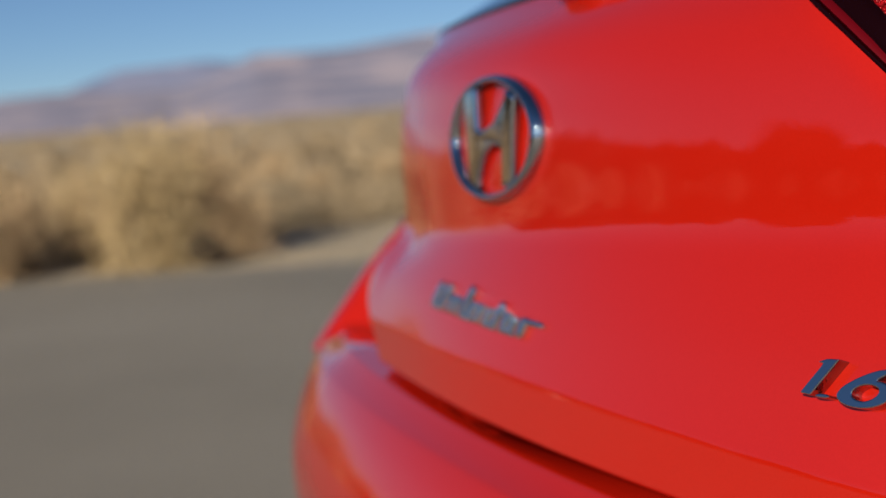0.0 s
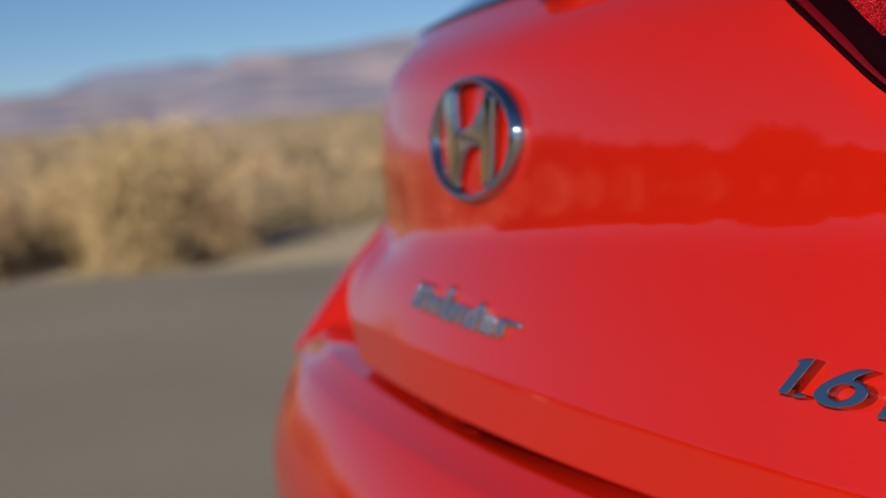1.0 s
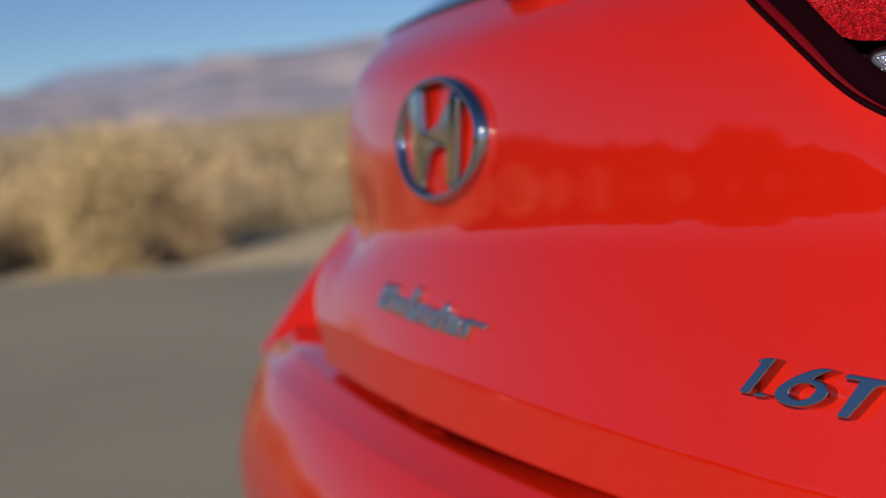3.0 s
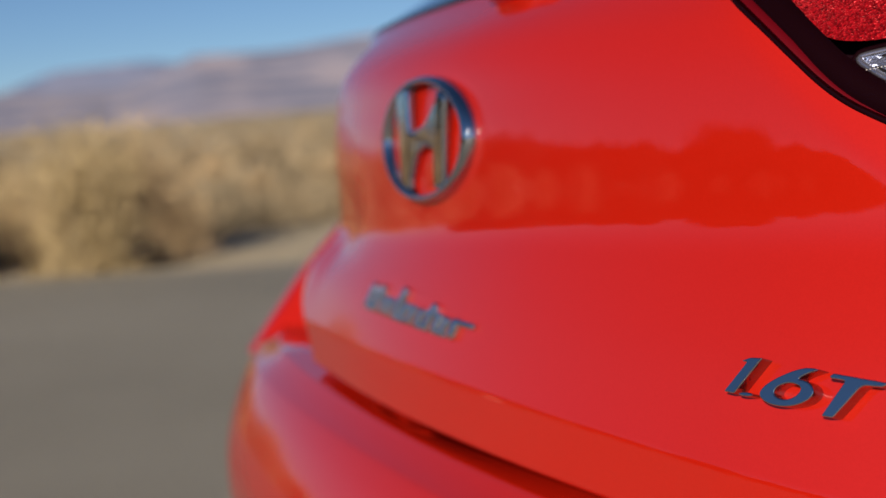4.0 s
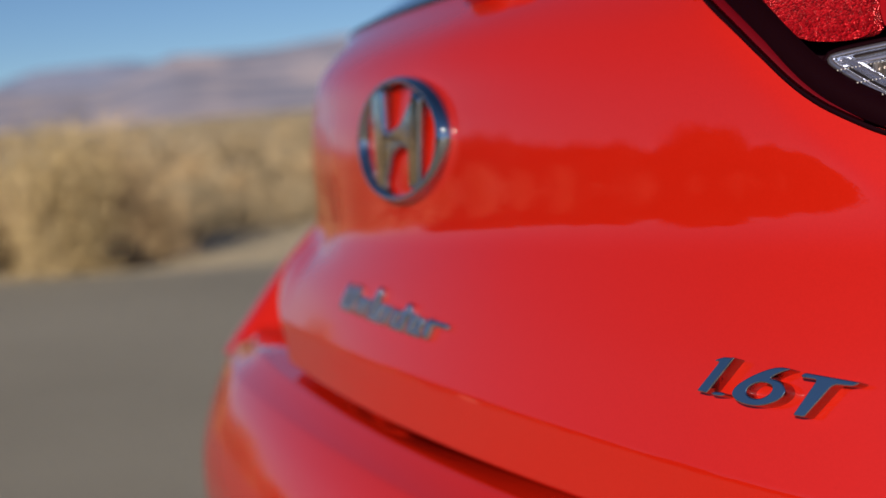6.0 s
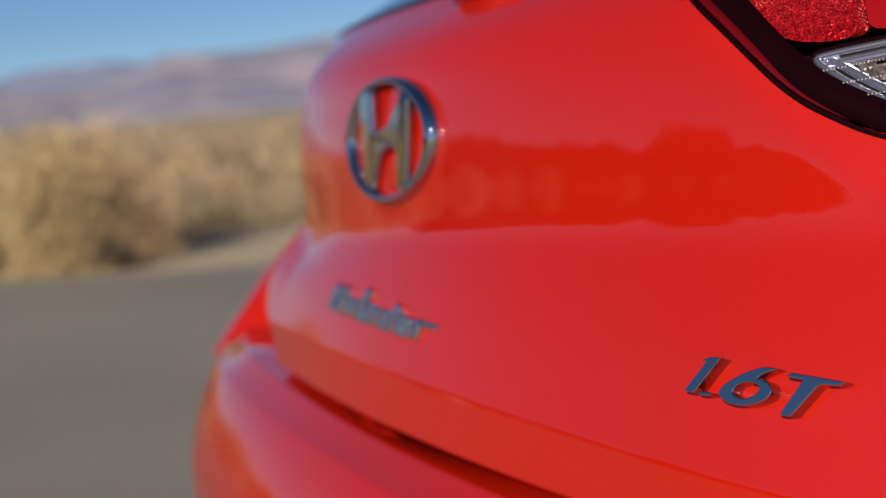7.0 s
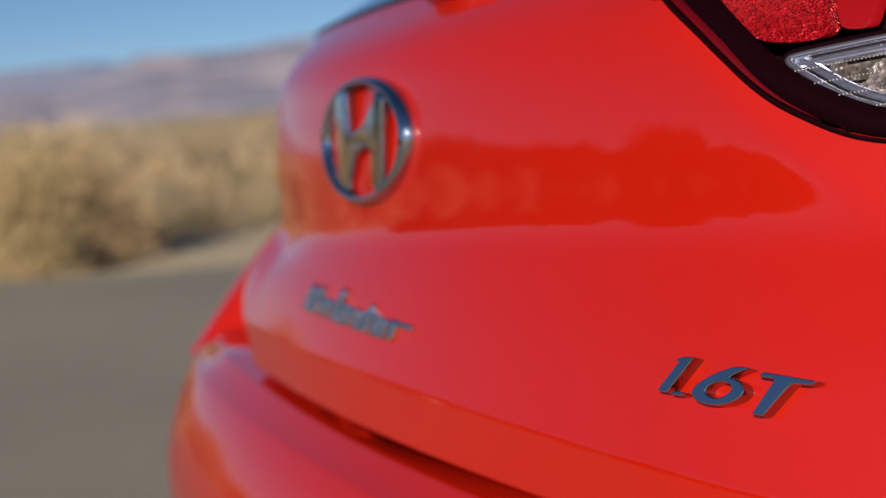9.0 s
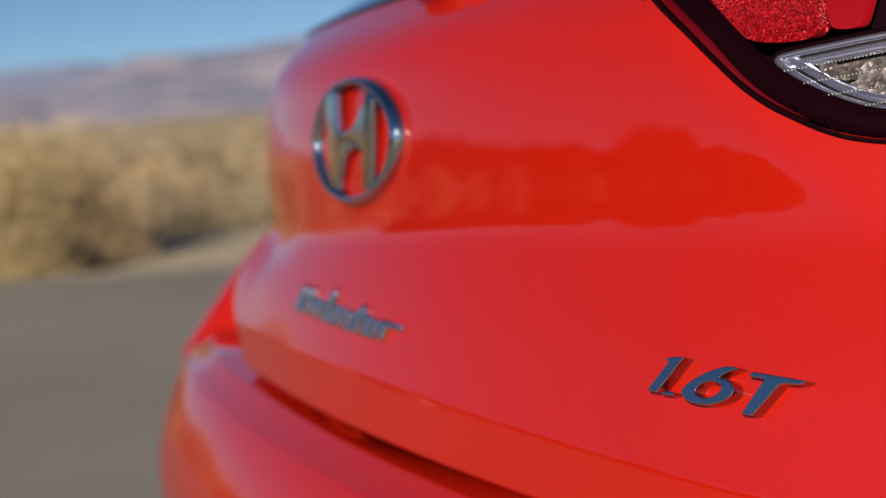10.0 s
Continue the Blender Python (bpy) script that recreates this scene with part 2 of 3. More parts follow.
LAMP = rounded([(.2215, .9999), (.2367, .9911), (.2594, .9774), (.2774, .9643), (.2924, .9523), (.3042, .9442), (.3156, .9382), (.3261, .9330), (.3356, .9296),
                (.3472, .9275), (.3969, .9234), (.4663, .9283), (.5155, .9549), (.5148, .9994), (.4529, 1.0159), (.3531, 1.0149), (.2820, 1.0098), (.2367, 1.0036)], 2)


# ---- ground and distance ----
def slope(r):
    """The plain rises gently towards the foot of the mountains."""
    q = max(0.0, r - 40)
    return .0178 * q * q / (q + 60)


def disc_ground():
    bm = bmesh.new()
    rings = [0, 6, 12, 20, 35, 50, 65, 85, 110, 150, 220, 320, 500, 800, 1200, 2600, 4600]
    rows = []
    for r in rings[1:]:
        rows.append([bm.verts.new((r * math.cos(a), r * math.sin(a),
                                   -0.03 + slope(r) + (0.10 * noise.noise((r * math.cos(a) * .2, r * math.sin(a) * .2, 3)) if 12 < r < 300 else 0)))
                     for a in (i * math.tau / 96 for i in range(96))])
    c = bm.verts.new((0, 0, -0.03))
    for i in range(96):
        bm.faces.new((c, rows[0][i], rows[0][(i + 1) % 96]))
    for a, b in zip(rows, rows[1:]):
        for i in range(96):
            bm.faces.new((a[i], b[i], b[(i + 1) % 96], a[(i + 1) % 96]))
    ob = part("ground", bm, EARTH)
    return tagged(ob, "dry tan desert soil reaching to the mountains", "ground", kind="structure")


def asphalt_lot():
    """Asphalt up to a slightly ragged edge that runs past the car's far side."""
    bm = bmesh.new()
    p, d = Vector((-9.35, 1.35, 0)), Vector((.42, .907, 0))
    across = Vector((.907, -.42, 0))
    n = 240
    top, low = [], []
    for i in range(n + 1):
        s = -70 + 140 * i / n
        w = 0.16 * noise.noise((s * .5, 0, 0)) + 0.09 * noise.noise((s * 2.1, 5, 0))
        q = p + d * s + across * w
        top.append(bm.verts.new((q.x, q.y, 0)))
        low.append(bm.verts.new((q.x - across.x * .06, q.y - across.y * .06, -0.05)))
    far = [bm.verts.new((p + d * (-70 + 140 * i / n) + across * 45)) for i in range(n + 1)]
    for i in range(n):
        bm.faces.new((top[i], top[i + 1], low[i + 1], low[i]))
        bm.faces.new((top[i + 1], top[i], far[i], far[i + 1]))
    ob = part("pavement", bm, ASPHALT, smooth=False)
    return tagged(ob, "worn grey asphalt lot with a ragged edge", "pavement", kind="structure")


def ridge(near, far, peak, crest, rock, label, seed):
    """A range between two distances; crest gives the height of its skyline in degrees, by azimuth."""
    az0, el0 = [c[0] for c in crest], [c[1] for c in crest]
    nr, na = 30, 900
    rows = []
    for k in range(nr):
        u = k / (nr - 1)
        r = near + (far - near) * u
        row = []
        for i in range(na):
            a = i * math.tau / na
            x, y = r * math.cos(a), r * math.sin(a)
            az = math.degrees(math.atan2(y, -x))
            top = (near + (far - near) * peak) * math.tan(radians(float(np.interp(az, az0, el0))))
            foot = slope(near) - 2
            prof = max(0.0, u / peak) ** 1.25 if u < peak else 1 - (u - peak) * 1.2
            big = noise.fractal((x / 700, y / 700, seed), 1.0, 2.0, 5)
            rid = 1 - abs(noise.noise((x / 330, y / 330, seed + 5)))
            rough = 1 + (.10 * big + .16 * (rid - .72)) * (1 - .55 * prof)
            row.append((x, y, foot + (top - foot) * prof * rough - (1.5 if k == 0 else 0)))
        rows.append(row)
    ob = part("mountain_range", grid_bm(rows, True), rock)
    return tagged(ob, label, "mountains", kind="structure")


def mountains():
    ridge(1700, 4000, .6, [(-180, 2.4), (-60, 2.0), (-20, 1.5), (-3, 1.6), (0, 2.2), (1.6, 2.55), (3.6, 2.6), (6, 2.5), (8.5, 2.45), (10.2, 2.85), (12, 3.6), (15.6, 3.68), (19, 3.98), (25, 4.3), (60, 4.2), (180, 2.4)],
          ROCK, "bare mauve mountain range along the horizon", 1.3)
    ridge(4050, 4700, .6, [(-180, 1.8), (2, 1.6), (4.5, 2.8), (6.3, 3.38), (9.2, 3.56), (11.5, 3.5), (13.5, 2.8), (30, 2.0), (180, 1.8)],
          FAR_ROCK, "distant ridge, tinted blue for haze, behind the nearer mountains", 4.7)


def leaf_quad(bm, c, size, rng):
    a = Vector((rng.gauss(0, 1), rng.gauss(0, 1), rng.gauss(0, 1))).normalized()
    b = a.orthogonal().normalized()
    b = Matrix.Rotation(rng.random() * 6.28, 3, a) @ b
    u, v = b * size * 1.5, a.cross(b) * size * .55
    bm.faces.new([bm.verts.new(c + q) for q in (-u, v, u, -v)])


def shrub(name, leaf, seed, width, height, count, label):
    """A desert shrub: forked twigs from one root and many small narrow leaves in uneven clumps."""
    rng = random.Random(seed)
    root = new(name)
    root.empty_display_size = .2
    bm, tips = bmesh.new(), []
    for i in range(34):
        a, t = rng.random() * 6.28, rng.random() ** .6
        tip = Vector((math.cos(a) * width * .5 * t, math.sin(a) * width * .5 * t, height * (1.02 - .55 * t * t) * rng.uniform(.72, 1.05)))
        p, r = Vector((rng.gauss(0, .03), rng.gauss(0, .03), -.03)), .012
        prev = None
        for k in range(5):
            u = (k + 1) / 5
            q = Vector((tip.x * u ** 1.25, tip.y * u ** 1.25, tip.z * u ** .85)) + Vector((rng.gauss(0, .02), rng.gauss(0, .02), 0))
            ring = [bm.verts.new(q + Vector((math.cos(c) * r * (1.05 - u), math.sin(c) * r * (1.05 - u), 0))) for c in (0, 2.09, 4.19)]
            if prev is None:
                prev = [bm.verts.new(p + Vector((math.cos(c) * r, math.sin(c) * r, 0))) for c in (0, 2.09, 4.19)]
            for j in range(3):
                bm.faces.new((prev[j], prev[(j + 1) % 3], ring[(j + 1) % 3], ring[j]))
            prev = ring
            if k >= 1:
                tips.append((q, .05 + .12 * u))
        tips += [(Vector((tip.x * .85, tip.y * .85, tip.z * f)), .13) for f in (.12, .34)]
    part("branchwork", bm, TWIG, root)
    bm = bmesh.new()
    for i in range(count):
        q, s = rng.choice(tips)
        c = q + Vector((rng.gauss(0, s), rng.gauss(0, s), rng.gauss(0, s * .8)))
        c.z = max(.02, c.z)
        leaf_quad(bm, c, rng.uniform(.012, .026), rng)
    part("foliage", bm, leaf, root, smooth=False)
    return tagged(root, label, "shrub", group="roadside shrubs")


EYE = Vector((.703, -.278, 0))


def polar(az, dist):
    a = radians(az)
    return EYE.x - math.cos(a) * dist, EYE.y + math.sin(a) * dist


def shrubs():
    tan = shrub("shrub", TAN_LEAF, 3, .85, 1.20, 5600, "tall tan rabbitbrush at the edge of the asphalt")
    tan.matrix_basis = pose(*polar(6.8, 10.95), 0, 0, 0, 20)
    olive = shrub("shrub", OLIVE_LEAF, 5, 1.35, .95, 4600, "low olive-brown sagebrush on dry soil")
    olive.matrix_basis = pose(*polar(12.6, 14.3), 0, 0, 0, 70) @ Matrix.Scale(.55, 4)
    rust = shrub("shrub", RUST_LEAF, 9, 1.0, .98, 4800, "low reddish-brown dry brush beside a taller bush")
    rust.matrix_basis = pose(*polar(9.5, 11.5), 0, 0, 0, 10)
    # two dark shrubs added in place of shaded hollows among the bushes
    dark = shrub("shrub", HOLLOW_LEAF, 15, .40, .34, 5200, "small dark shrub added as a shaded hollow at the foot of a bush")
    dark.matrix_basis = pose(*polar(9.1, 10.75), .05, 0, 0, 10) @ Matrix.Scale(.40, 4)
    thin = copy_thing(dark, pose(*polar(3.05, 11.5), .10, 0, 0, 40) @ Matrix.Diagonal((.24, .24, 1.15, 1)))
    tagged(thin, "dark upright shrub added as a shaded gap between dry brush")
    rng = random.Random(12)
    spots = [(rust, 10.9, 11.8, .52), (tan, 8.1, 12.1, .82), (rust, 4.6, 12.2, .66), (tan, 3.9, 13.0, .70), (rust, 1.9, 12.2, .72), (rust, .9, 11.3, .70), (tan, .2, 12.4, .72), (rust, -1.2, 11.0, .95), (tan, -2.9, 11.3, .85),
             (olive, 14.6, 14.9, .5), (olive, 16.5, 15.6, .55), (olive, 18.6, 16.2, .6), (olive, 12.2, 13.2, .42), (olive, 5.9, 15.5, .75), (rust, 14.2, 19, .5), (rust, 17.4, 21, .6), (olive, 15.4, 25, .8),
             (olive, 19.6, 24, .9), (rust, 12.4, 23, .75), (olive, 1.4, 17, .9), (olive, 9.8, 19.5, .8), (olive, -3.5, 14, 1.0)]
    for i in range(26):
        az = -7 - 2.7 * i + rng.uniform(-1, 1)
        spots.append((rng.choice((tan, olive, rust)), az, rng.uniform(12.5, 19) * (1.0 if az > -45 else 1.35), rng.uniform(.8, 1.25)))
    spots += [(rng.choice((tan, rust)), -8.5 - 1.6 * i + rng.uniform(-.4, .4), rng.uniform(16, 18), rng.uniform(1.25, 1.5)) for i in range(9)]
    for ob, az, dist, s in spots:
        copy_thing(ob, pose(*polar(az, dist), -.02, 0, 0, rng.uniform(0, 360)) @ Matrix.Scale(s, 4))


def far_scrub():
    """The plain beyond: tufts too many to count."""
    rng = random.Random(21)
    bm = bmesh.new()
    for i in range(3400):
        az = rng.uniform(-75, 45) if i % 5 else rng.uniform(-180, 180)
        dist = 19 * math.exp(rng.random() ** .8 * 3.6)
        if abs(az) > 50:
            dist += 45
        x, y = polar(az, dist)
        w, h = rng.uniform(.5, 1.0) * (1 + dist / 260), rng.uniform(.45, 1.0) * (1 + dist / 420) * min(1.0, .38 + dist / 130)
        for k in range(16):
            a, t = rng.random() * 6.28, rng.random() ** .5
            leaf_quad(bm, Vector((x + math.cos(a) * w * t, y + math.sin(a) * w * t, slope(math.hypot(x, y)) + h * (.2 + .7 * rng.random()) * (1.1 - .5 * t))), rng.uniform(.10, .2) * (1 + dist / 260), rng)
    ob = part("far_scrub", bm, SCRUB_LEAF, smooth=False)
    return tagged(ob, "dense dry sagebrush covering the desert plain", "scrub", kind="stuff")


def low_brush():
    """Knee-high dry brush filling the ground between the shrubs, behind a bare verge."""
    rng = random.Random(33)
    bm = bmesh.new()
    for i in range(420):
        az, dist = rng.uniform(-9, 25), rng.uniform(13.6, 22)
        x, y = polar(az, dist)
        w, h = rng.uniform(.25, .5), rng.uniform(.18, .42)
        for k in range(60):
            a, t = rng.random() * 6.28, rng.random() ** .5
            leaf_quad(bm, Vector((x + math.cos(a) * w * t, y + math.sin(a) * w * t, h * rng.random() * (1.1 - .5 * t))), rng.uniform(.02, .045), rng)
    ob = part("low_brush", bm, SCRUB_LEAF, smooth=False)
    return tagged(ob, "knee-high dry brush between the shrubs", "brush", kind="stuff")


def tree(seed, height, width):
    """A dark evergreen: tapered trunk, limbs, and a ragged crown of small leaf sprays."""
    rng = random.Random(seed)
    root = new("tree")
    bm, tips = bmesh.new(), []

    def limb(p, q, r0, r1):
        axis = (q - p).normalized()
        u = axis.orthogonal().normalized()
        v = axis.cross(u)
        a = [bm.verts.new(p + (u * math.cos(c) + v * math.sin(c)) * r0) for c in (k * math.tau / 7 for k in range(7))]
        b = [bm.verts.new(q + (u * math.cos(c) + v * math.sin(c)) * r1) for c in (k * math.tau / 7 for k in range(7))]
        for k in range(7):
            bm.faces.new((a[k], a[(k + 1) % 7], b[(k + 1) % 7], b[k]))

    limb(Vector((0, 0, -.1)), Vector((.1, .05, height * .45)), .22, .14)
    limb(Vector((.1, .05, height * .45)), Vector((0, 0, height * .93)), .14, .03)
    for i in range(26):
        h = height * (.10 + .8 * i / 26)
        a = i * 2.4 + rng.uniform(-.4, .4)
        reach = width * .5 * (1.05 - (h / height) ** 1.8 * .8) * rng.uniform(.7, 1.1)
        q = Vector((math.cos(a) * reach, math.sin(a) * reach, h + reach * rng.uniform(.0, .5)))
        limb(Vector((.05, .02, h)), q, .05, .012)
        tips += [(q, .45), (q * .55 + Vector((0, 0, h * .45)), .5), (q * .8 + Vector((0, 0, h * .2)), .45)]
    tips += [(Vector((0, 0, height * .95)), .3), (Vector((0, 0, height * .85)), .45)]
    part("trunk", bm, TWIG, root)
    bm = bmesh.new()
    for i in range(3600):
        q, s = rng.choice(tips)
        leaf_quad(bm, q + Vector((rng.gauss(0, s), rng.gauss(0, s), rng.gauss(0, s * .8))), rng.uniform(.09, .17), rng)
    part("crown", bm, DARK_LEAF, root, smooth=False)
    return tagged(root, "dark green juniper tree on the far side of the lot", "tree", group="row of junipers")


def boulder():
    bm = bmesh.new()
    bmesh.ops.create_icosphere(bm, subdivisions=4, radius=1)
    for v in bm.verts:
        n = noise.noise(v.co * 1.3) * .22 + noise.noise(v.co * 4) * .06
        v.co = Vector((v.co.x * .62, v.co.y * .5, v.co.z * .42)) * (1 + n)
    ob = part("boulder", bm, STONE)
    ob.matrix_basis = pose(*polar(-31, 16.5), .22, 0, 0, 40)
    tagged(ob, "pale weathered boulder lying on dry soil", "boulder")


def trees():
    rng = random.Random(4)
    a = tree(1, 5.6, 4.6)
    b = tree(2, 6.2, 5.2)
    a.matrix_basis = pose(*polar(-27, 56), 0)
    b.matrix_basis = pose(*polar(-31, 58), 0)
    for i in range(56):
        az = -23.5 - 1.42 * i + rng.uniform(-.3, .3)
        s = rng.uniform(.88, .94) + (.09 if az < -57 else 0) if abs(az + 54.5) > 1.45 else 1.45
        copy_thing(rng.choice((a, b)), pose(*polar(az, rng.uniform(50, 60)), -.02, 0, 0, rng.uniform(0, 360)) @ Matrix.Scale(s, 4))


DARK_LEAF = foliage_material("dark_juniper_foliage", (0.018, 0.026, 0.010), (0.03, 0.042, 0.016), (0.05, 0.06, 0.026))
SCRUB_LEAF = foliage_material("plain_scrub_foliage", (0.235, 0.185, 0.115), (0.33, 0.26, 0.16), (0.43, 0.345, 0.22))
disc_ground()
asphalt_lot()
mountains()
shrubs()
boulder()
trees()
low_brush()
far_scrub()


# ---- the car ----
car = new("hatchback_car")
tagged(car, "glossy red hatchback car parked on the asphalt lot", "car")


def tailgate():
    zs = list(np.arange(1.0235, .8175, -.003)) + [.8166, .8155]
    prof = [(float(z), float(DEPTH(z)), float(BOW(z)), float(LIFT(z))) for z in zs]
    # a firm crease, then a nearly upright strip down to the shut line
    z0, y0 = prof[-1][0], prof[-1][1]
    for k in range(1, 11):
        u = k / 10
        z = z0 + (.7880 - z0) * u
        prof.append((z, y0 + (-.0308 - y0) * u, .2828 + .015 * u, -.0609 + .039 * u))
    prof += [(.7868, -.0306, .2978, -.022), (.7859, -.0298, .2978, -.022), (.7854, -.0282, .2978, -.022), (.7856, -.015, .2978, -.022), (.7870, .02, .2978, -.022)]
    rows = []
    n = 300
    for z, y, b, e in prof:
        half = .455 + .085 * max(0, min(1, (z - .80) / .2))
        left = float(np.interp(z, (.785, .802, .8155, .823, .832, .848, .864, .880, .890, .930), (.222, .238, .262, .292, .312, .306, .297, .298, .320, half)))
        row = []
        for i in range(n + 1):
            x = -left + (half + left) * i / n
            zz = z + e * x * x + sag(x, z)
            side = max(0, x - half + .012, -x - left + .012)
            row.append((x, y + b * x * x + corner(x) + flank(x, zz) + shoulder(x, z) + crown(x, z) + side * side * 90, zz))
        rows.append(row)
    bm = grid_bm(rows)
    hole = inset(LAMP, .0078)
    gone = [f for f in bm.faces if inside(hole, f.calc_center_median().x if f.calc_center_median().x > MIDDLE else 2 * MIDDLE - f.calc_center_median().x - .03, f.calc_center_median().z) and f.calc_center_median().y > .03]
    bmesh.ops.delete(bm, geom=gone, context="FACES")
    return part("tailgate", bm, PAINT, car, "red clearcoat tailgate with a soft crease")


def bumper():
    prof = [(.09, .740), (.03, .754), (-.001, .766), (-.016, .7726), (-.0245, .7760), (-.0300, .7772), (-.0345, .7761), (-.0395, .7731), (-.0480, .7690), (-.0535, .7668), (-.0575, .7632), (-.0640, .7555), (-.0715, .7440),
            (-.0785, .7310), (-.0840, .7165), (-.0875, .701), (-.0885, .683), (-.087, .664), (-.082, .63), (-.075, .58), (-.062, .52), (-.045, .45), (-.02, .38), (.02, .32), (.10, .28)]
    s = np.linspace(0, 1, len(prof))
    fy, fz = spline(s, [p[0] for p in prof]), spline(s, [p[1] for p in prof])
    rows = []
    for t in np.linspace(0, 1, 90):
        row = []
        for i in range(161):
            x = .88 * (2 * i / 160 - 1)
            w = max(0, abs(x) - .42)
            inner = min(1.0, max(0.0, (.36 - t) / .12)) * min(1.0, max(0.0, (.42 - abs(x)) / .10))
            lift = (-.03 + .045 * inner) * min(1.0, max(0.0, (float(fz(t)) - .60) / .12))
            turn = .4 + .5 * min(1.0, max(0.0, (.766 - float(fz(t))) / .09)) if t > .2 else .4
            d = float(fy(t)) + .030
            rise = .7771 + .20 * min(d, .016) - .30 * max(0.0, d - .016)
            shelf = max(0.0, rise - float(fz(t))) * min(1.0, (abs(x) + .06) / .30) * (1 - .6 * min(1.0, max(0.0, (abs(x) - .30) / .12))) if t < .215 else 0.0
            row.append((x, float(fy(t)) + .20 * x * x + corner(x) * turn + .9 * w ** 2.6, float(fz(t)) + shelf + lift * min(x * x, .25)))
        rows.append(row)
    ob = part("rear_bumper", grid_bm(rows), PAINT, car, "red painted rear bumper with a flat ledge")
    return ob


def quarter(side):
    """The body corner outside the tailgate: an inner wall beside the shut line, a rounded rear corner, and the flank."""
    rows = []
    for k in range(26):
        u = k / 25
        z = .748 + .29 * u
        d = z - .768
        cx, cy = .520 + d * .55, .030 + d * 1.04 + 3.0 * max(0, d - .03) ** 2
        path = [(cx - .030 + .0 * u, cy + .22), (cx - .024, cy + .10), (cx - .016, cy + .045), (cx - .007, cy + .014), (cx + .004, cy + .001), (cx + .022, cy - .001),
                (cx + .06, cy + .012), (cx + .13, cy + .055), (.72 + .05 * u, cy + .14), (.81 + .02 * u, cy + .26), (.872 - .03 * u, cy + .45), (.89 - .05 * u, cy + .8)]
        s = np.linspace(0, 1, len(path))
        fx, fy = spline(s, [p[0] for p in path]), spline(s, [p[1] for p in path])
        rows.append([(side * float(fx(t)), float(fy(t)), z) for t in np.linspace(0, 1, 60)])
    if side < 0:
        rows = rows[::-1]
    return part("quarter_panel", grid_bm(rows), PAINT, car)


def rear_glass():
    rows = []
    for k in range(24):
        u = k / 23
        row = []
        for i in range(81):
            x = (.545 - .05 * u) * (2 * i / 80 - 1)
            row.append((x, .0618 + .255 * x * x + corner(x) + .74 * u + .10 * u * u, 1.0282 - .015 * x * x + .40 * u - .09 * u * u - .05 * u * x * x))
        rows.append(row)
    ob = part("rear_window", grid_bm(rows), PRIVACY, car, "dark tinted hatch glass reflecting the sky")
    rows = []
    for p, q in ((.0605, 1.0225), (.0578, 1.0240), (.0580, 1.0262), (.0602, 1.0282), (.0640, 1.0292)):
        rows.append([(x, p + .255 * x * x + corner(x), q - .015 * x * x) for x in (.545 * (2 * i / 80 - 1) for i in range(81))])
    part("seal", grid_bm(rows), SEAL, ob, "black rubber seal")


def wiper_boss():
    """A small rounded cap under the hatch glass, in body colour."""
    bm = bmesh.new()
    bmesh.ops.create_uvsphere(bm, u_segments=48, v_segments=32, radius=1)

    def square(q):
        return math.copysign(abs(q) ** .6, q)

    for v in bm.verts:
        x, z, h = square(v.co.x) * .024 + .018, square(v.co.z) * .014 + 1.0275, max(-.2, square(-v.co.y)) * .014
        p = on_skin(x, min(z, 1.0225), 0)
        v.co = p + Vector((.1 * h, -h, max(0, z - 1.0225) + .6 * h))
    part("wiper_cap", bm, PAINT, car, "rounded red cap under the hatch glass")


tailgate()
bumper()
quarter(1)
quarter(-1)
rear_glass()
wiper_boss()


# ---- badges ----
def relief(polys, height, bevel, surface=on_skin):
    """Raised letters or bars from closed outlines on the tailgate (holes by the even-odd rule), with bevelled edges."""
    cu = bpy.data.curves.new("outline", "CURVE")
    cu.dimensions, cu.fill_mode = "2D", "BOTH"
    k = 100.0
    for poly in polys:
        sp = cu.splines.new("POLY")
        sp.points.add(len(poly) - 1)
        for p, (x, z) in zip(sp.points, poly):
            p.co = (x * k, z * k, 0, 1)
        sp.use_cyclic_u = True
    cu.extrude, cu.bevel_depth, cu.bevel_resolution, cu.offset = height * k / 2 - bevel * k, bevel * k, 4, -bevel * k
    ob = new("outline", cu)
    dg = bpy.context.evaluated_depsgraph_get()
    me = bpy.data.meshes.new_from_object(ob.evaluated_get(dg))
    bpy.data.objects.remove(ob)
    me.materials.clear()
    bm = bmesh.new()
    bm.from_mesh(me)
    bpy.data.meshes.remove(me)
    bmesh.ops.remove_doubles(bm, verts=bm.verts, dist=1e-4)
    bm.normal_update()
    for f in bm.faces:
        f.smooth = abs(f.normal.z) < .999
        f.material_index = 1 if abs(f.normal.z) < .1 else 0
    for v in bm.verts:
        v.co = surface(v.co.x / k, v.co.y / k, v.co.z / k + height / 2)
    bmesh.ops.recalc_face_normals(bm, faces=bm.faces)
    return bm


def soften(poly, r=.0011):
    """The outline with small arcs at its corners."""
    out = []
    for i, p in enumerate(poly):
        p, a, b = Vector(p), Vector(poly[i - 1]), Vector(poly[(i + 1) % len(poly)])
        ra, rb = min(r, (a - p).length * .45), min(r, (b - p).length * .45)
        a, b = p + (a - p).normalized() * ra, p + (b - p).normalized() * rb
        out += [tuple(a * (1 - t) ** 2 + p * 2 * t * (1 - t) + b * t * t) for t in (0, .25, .5, .75, 1)]
    return out


